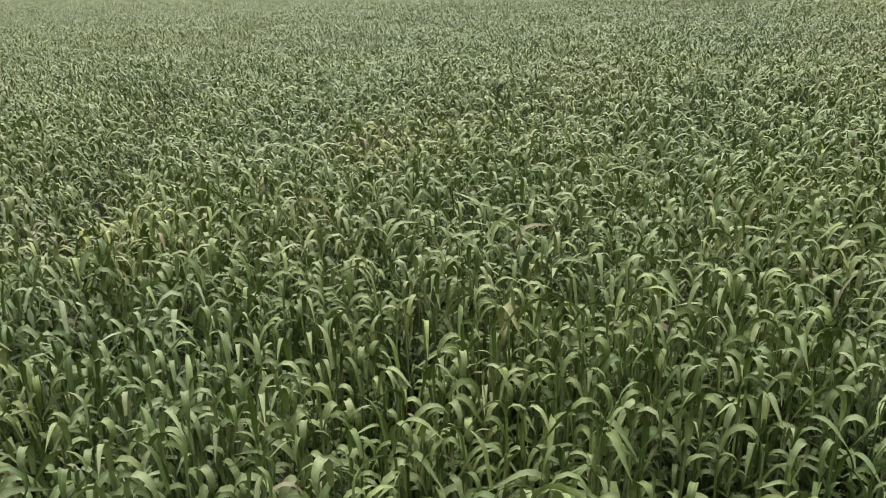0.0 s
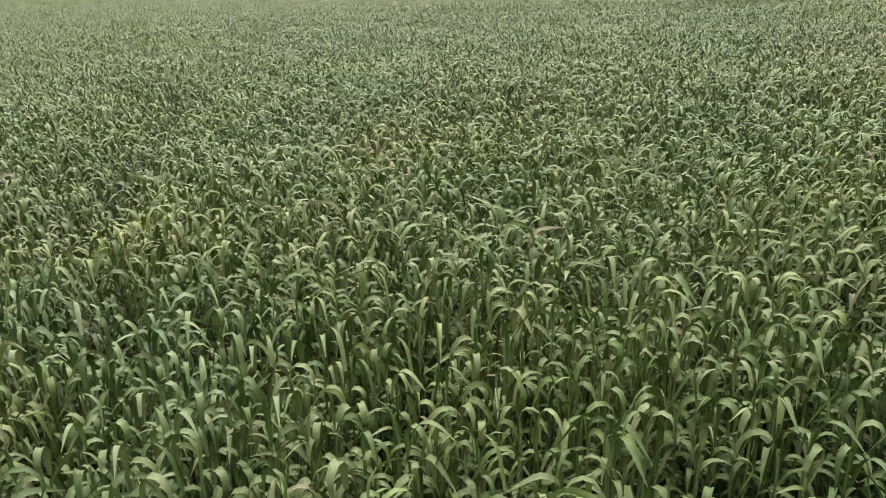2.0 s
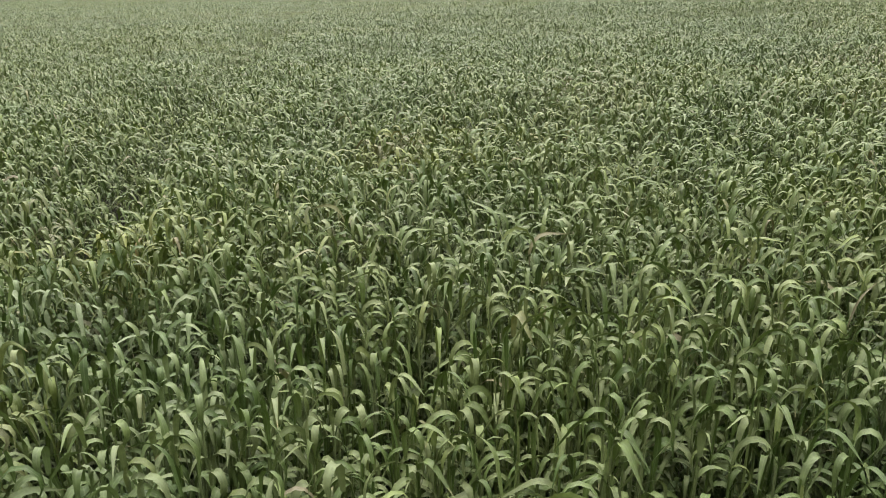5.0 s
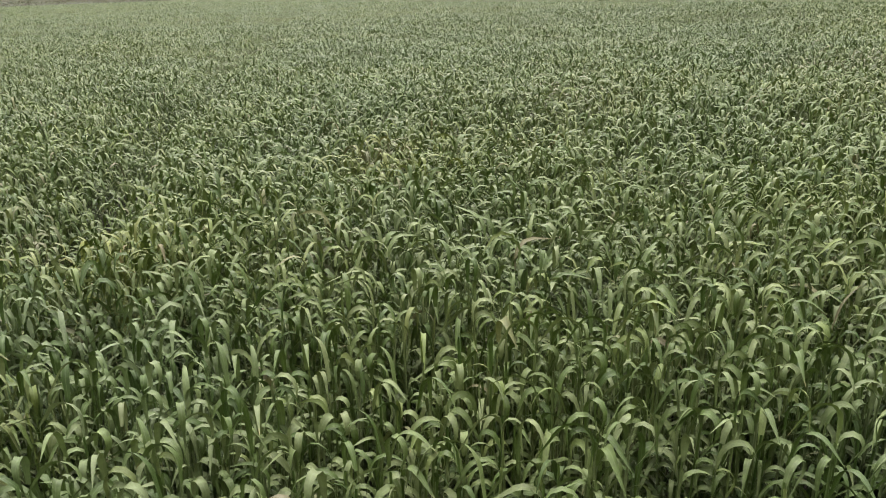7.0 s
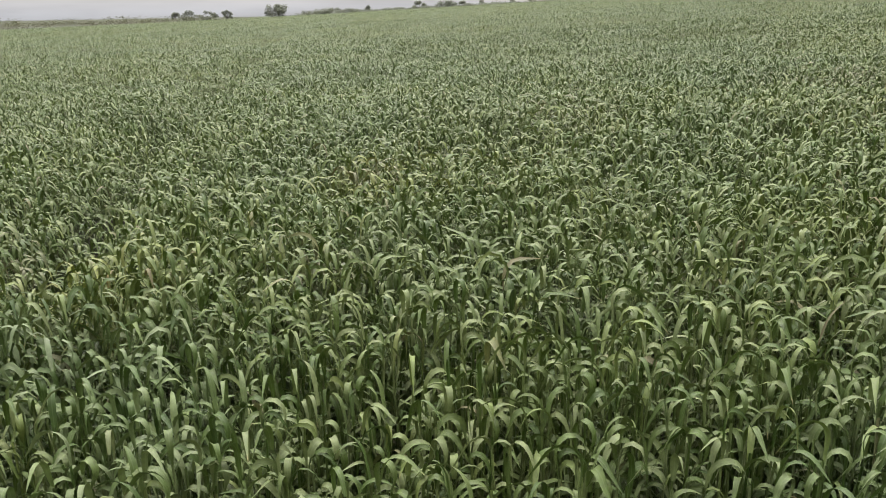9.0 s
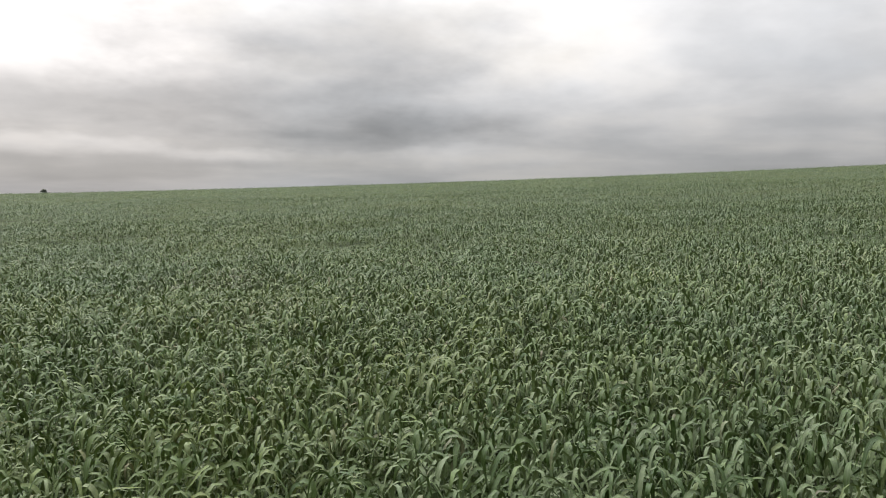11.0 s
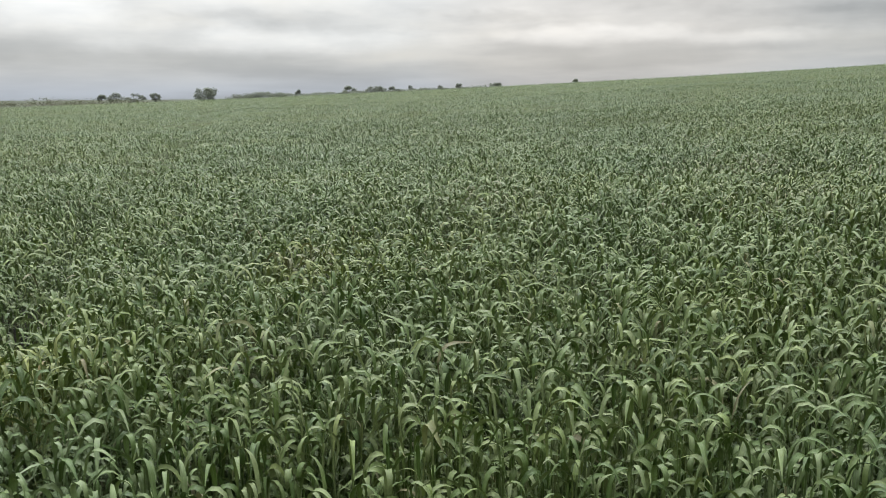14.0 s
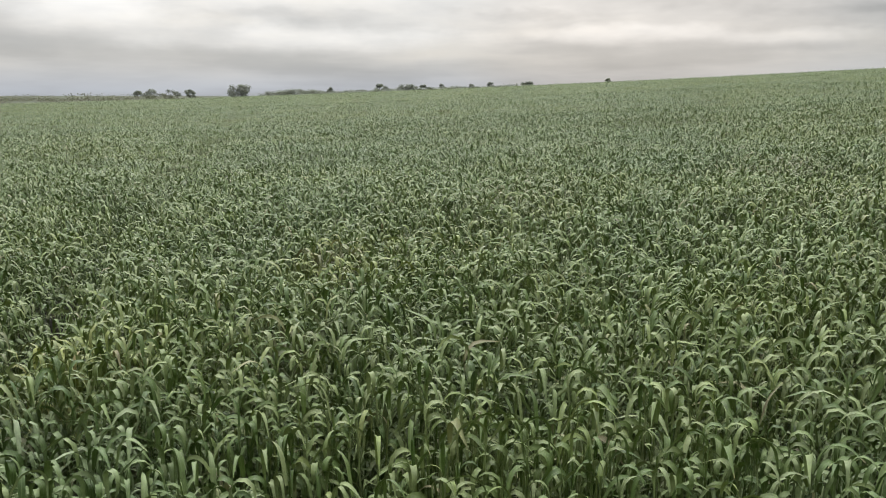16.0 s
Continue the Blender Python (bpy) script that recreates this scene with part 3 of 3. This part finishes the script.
def tree(px, py, height, width, label, bare=0.28, clumps=9, thick=90, name="tree", mat=None, low=0.0):
    root = new(name)
    root.matrix_basis = pose(px, py, float(land(px, py)) - 0.05)
    tagged(root, label, "tree" if name == "tree" else "bush", "trees along the plain" if name == "tree" else "scrub along the plain")
    trunk = [tube([(0, 0, -0.3), (0.05 * width, 0, height * bare * 0.6), (0.02 * width, 0.03 * width, height * 0.55), (0, 0, height * 0.8)],
                  [height * 0.038, height * 0.03, height * 0.02, height * 0.006])]
    tips = []
    for k in range(clumps):
        a = 2 * math.pi * k / clumps + rng.uniform(-0.4, 0.4)
        rr = width * 0.5 * rng.uniform(0.30, 0.88)
        h = height * rng.uniform(max(bare, 0.1, low) + 0.06, 0.88)
        rr *= math.sqrt(max(1 - ((h / height - 0.52) / 0.5) ** 2, 0.1))
        tip = (rr * math.cos(a), rr * math.sin(a), h)
        tips.append((*tip, rng.uniform(0.5, 1.2)))
        h0 = height * rng.uniform(bare, 0.5)
        trunk.append(tube([(0, 0, h0), (tip[0] * 0.55, tip[1] * 0.55, (h0 + h) * 0.5 + 0.1), tip], [height * 0.016, height * 0.01, height * 0.004], 5))
    tips.append((0, 0, height * 0.84, 1.0))
    v, f, u = joined(trunk)
    part("trunk", v, f, u, BARK, root, "grey-brown trunk with spreading limbs")
    v, f, u = leaf_cloud(tips, max(width * 0.17, height * 0.09), int(thick * 1.8), 0.040 * height + 0.030 * width)
    part("crown", v, f, u, mat or HAZED_TREE_LEAF, root, "uneven leafy crown with gaps")
    return root


def polar(az, dist):
    return dist * math.sin(radians(az)), dist * math.cos(radians(az))


# azimuth, elevation of its top, width, distance
TREES = [(-14.35, 0.68, 7.6, 330), (-21.2, 0.32, 3.6, 330), (-20.3, 0.42, 5.2, 335), (-19.2, 0.38, 4.4, 330), (-18.6, 0.30, 2.0, 335), (-17.8, 0.43, 3.8, 330),
         (-8.1, 0.60, 3.6, 360), (-4.5, 0.84, 5.4, 360), (-2.5, 0.80, 6.6, 365), (-1.4, 0.78, 4.4, 360), (-0.1, 0.88, 4.0, 360), (2.1, 0.86, 2.2, 370),
         (3.4, 0.99, 3.0, 365), (6.1, 1.02, 5.4, 370), (11.8, 1.26, 4.0, 340)]
for k, (az, top, w, dist) in enumerate(TREES):
    px, py = polar(az, dist)
    h = EYE + dist * math.tan(radians(top)) - float(land(px, py))
    tree(px, py, h * 1.06, w * 1.45, "broad dark leafy tree standing alone on the plain" if k == 0 else "dark leafy tree on the plain beyond the crop", 0.16, 13 if k == 0 else 9, 110)

for k in range(56):
    az = -37 + k * 0.36 + rng.uniform(-0.2, 0.2)
    dist = rng.uniform(150, 300)
    px, py = polar(az, dist)
    h = EYE + dist * math.tan(radians(rng.uniform(-0.28, -0.04) + (0.12 if k % 7 == 0 else 0.0))) - float(land(px, py))
    tree(px, py, h, rng.uniform(4, 9), "low brownish-green bush in rough scrub beyond the crop", 0.05, 7, 24, "bush", SCRUB_LEAF, low=0.5)
for k in range(80):
    az = -12.6 + k * 0.225 + rng.uniform(-0.15, 0.15)
    dist = rng.uniform(340, 380)
    px, py = polar(az, dist)
    top = float(skyline(radians(az))) + rng.uniform(0.06, 0.32) * (1.1 if az < -8.5 else 0.5)
    h = EYE + dist * math.tan(radians(top)) - float(land(px, py))
    tree(px, py, h, rng.uniform(5, 9), "low dark bush in the hedge line beyond the crop", 0.05, 8, 46, "bush", low=0.5)
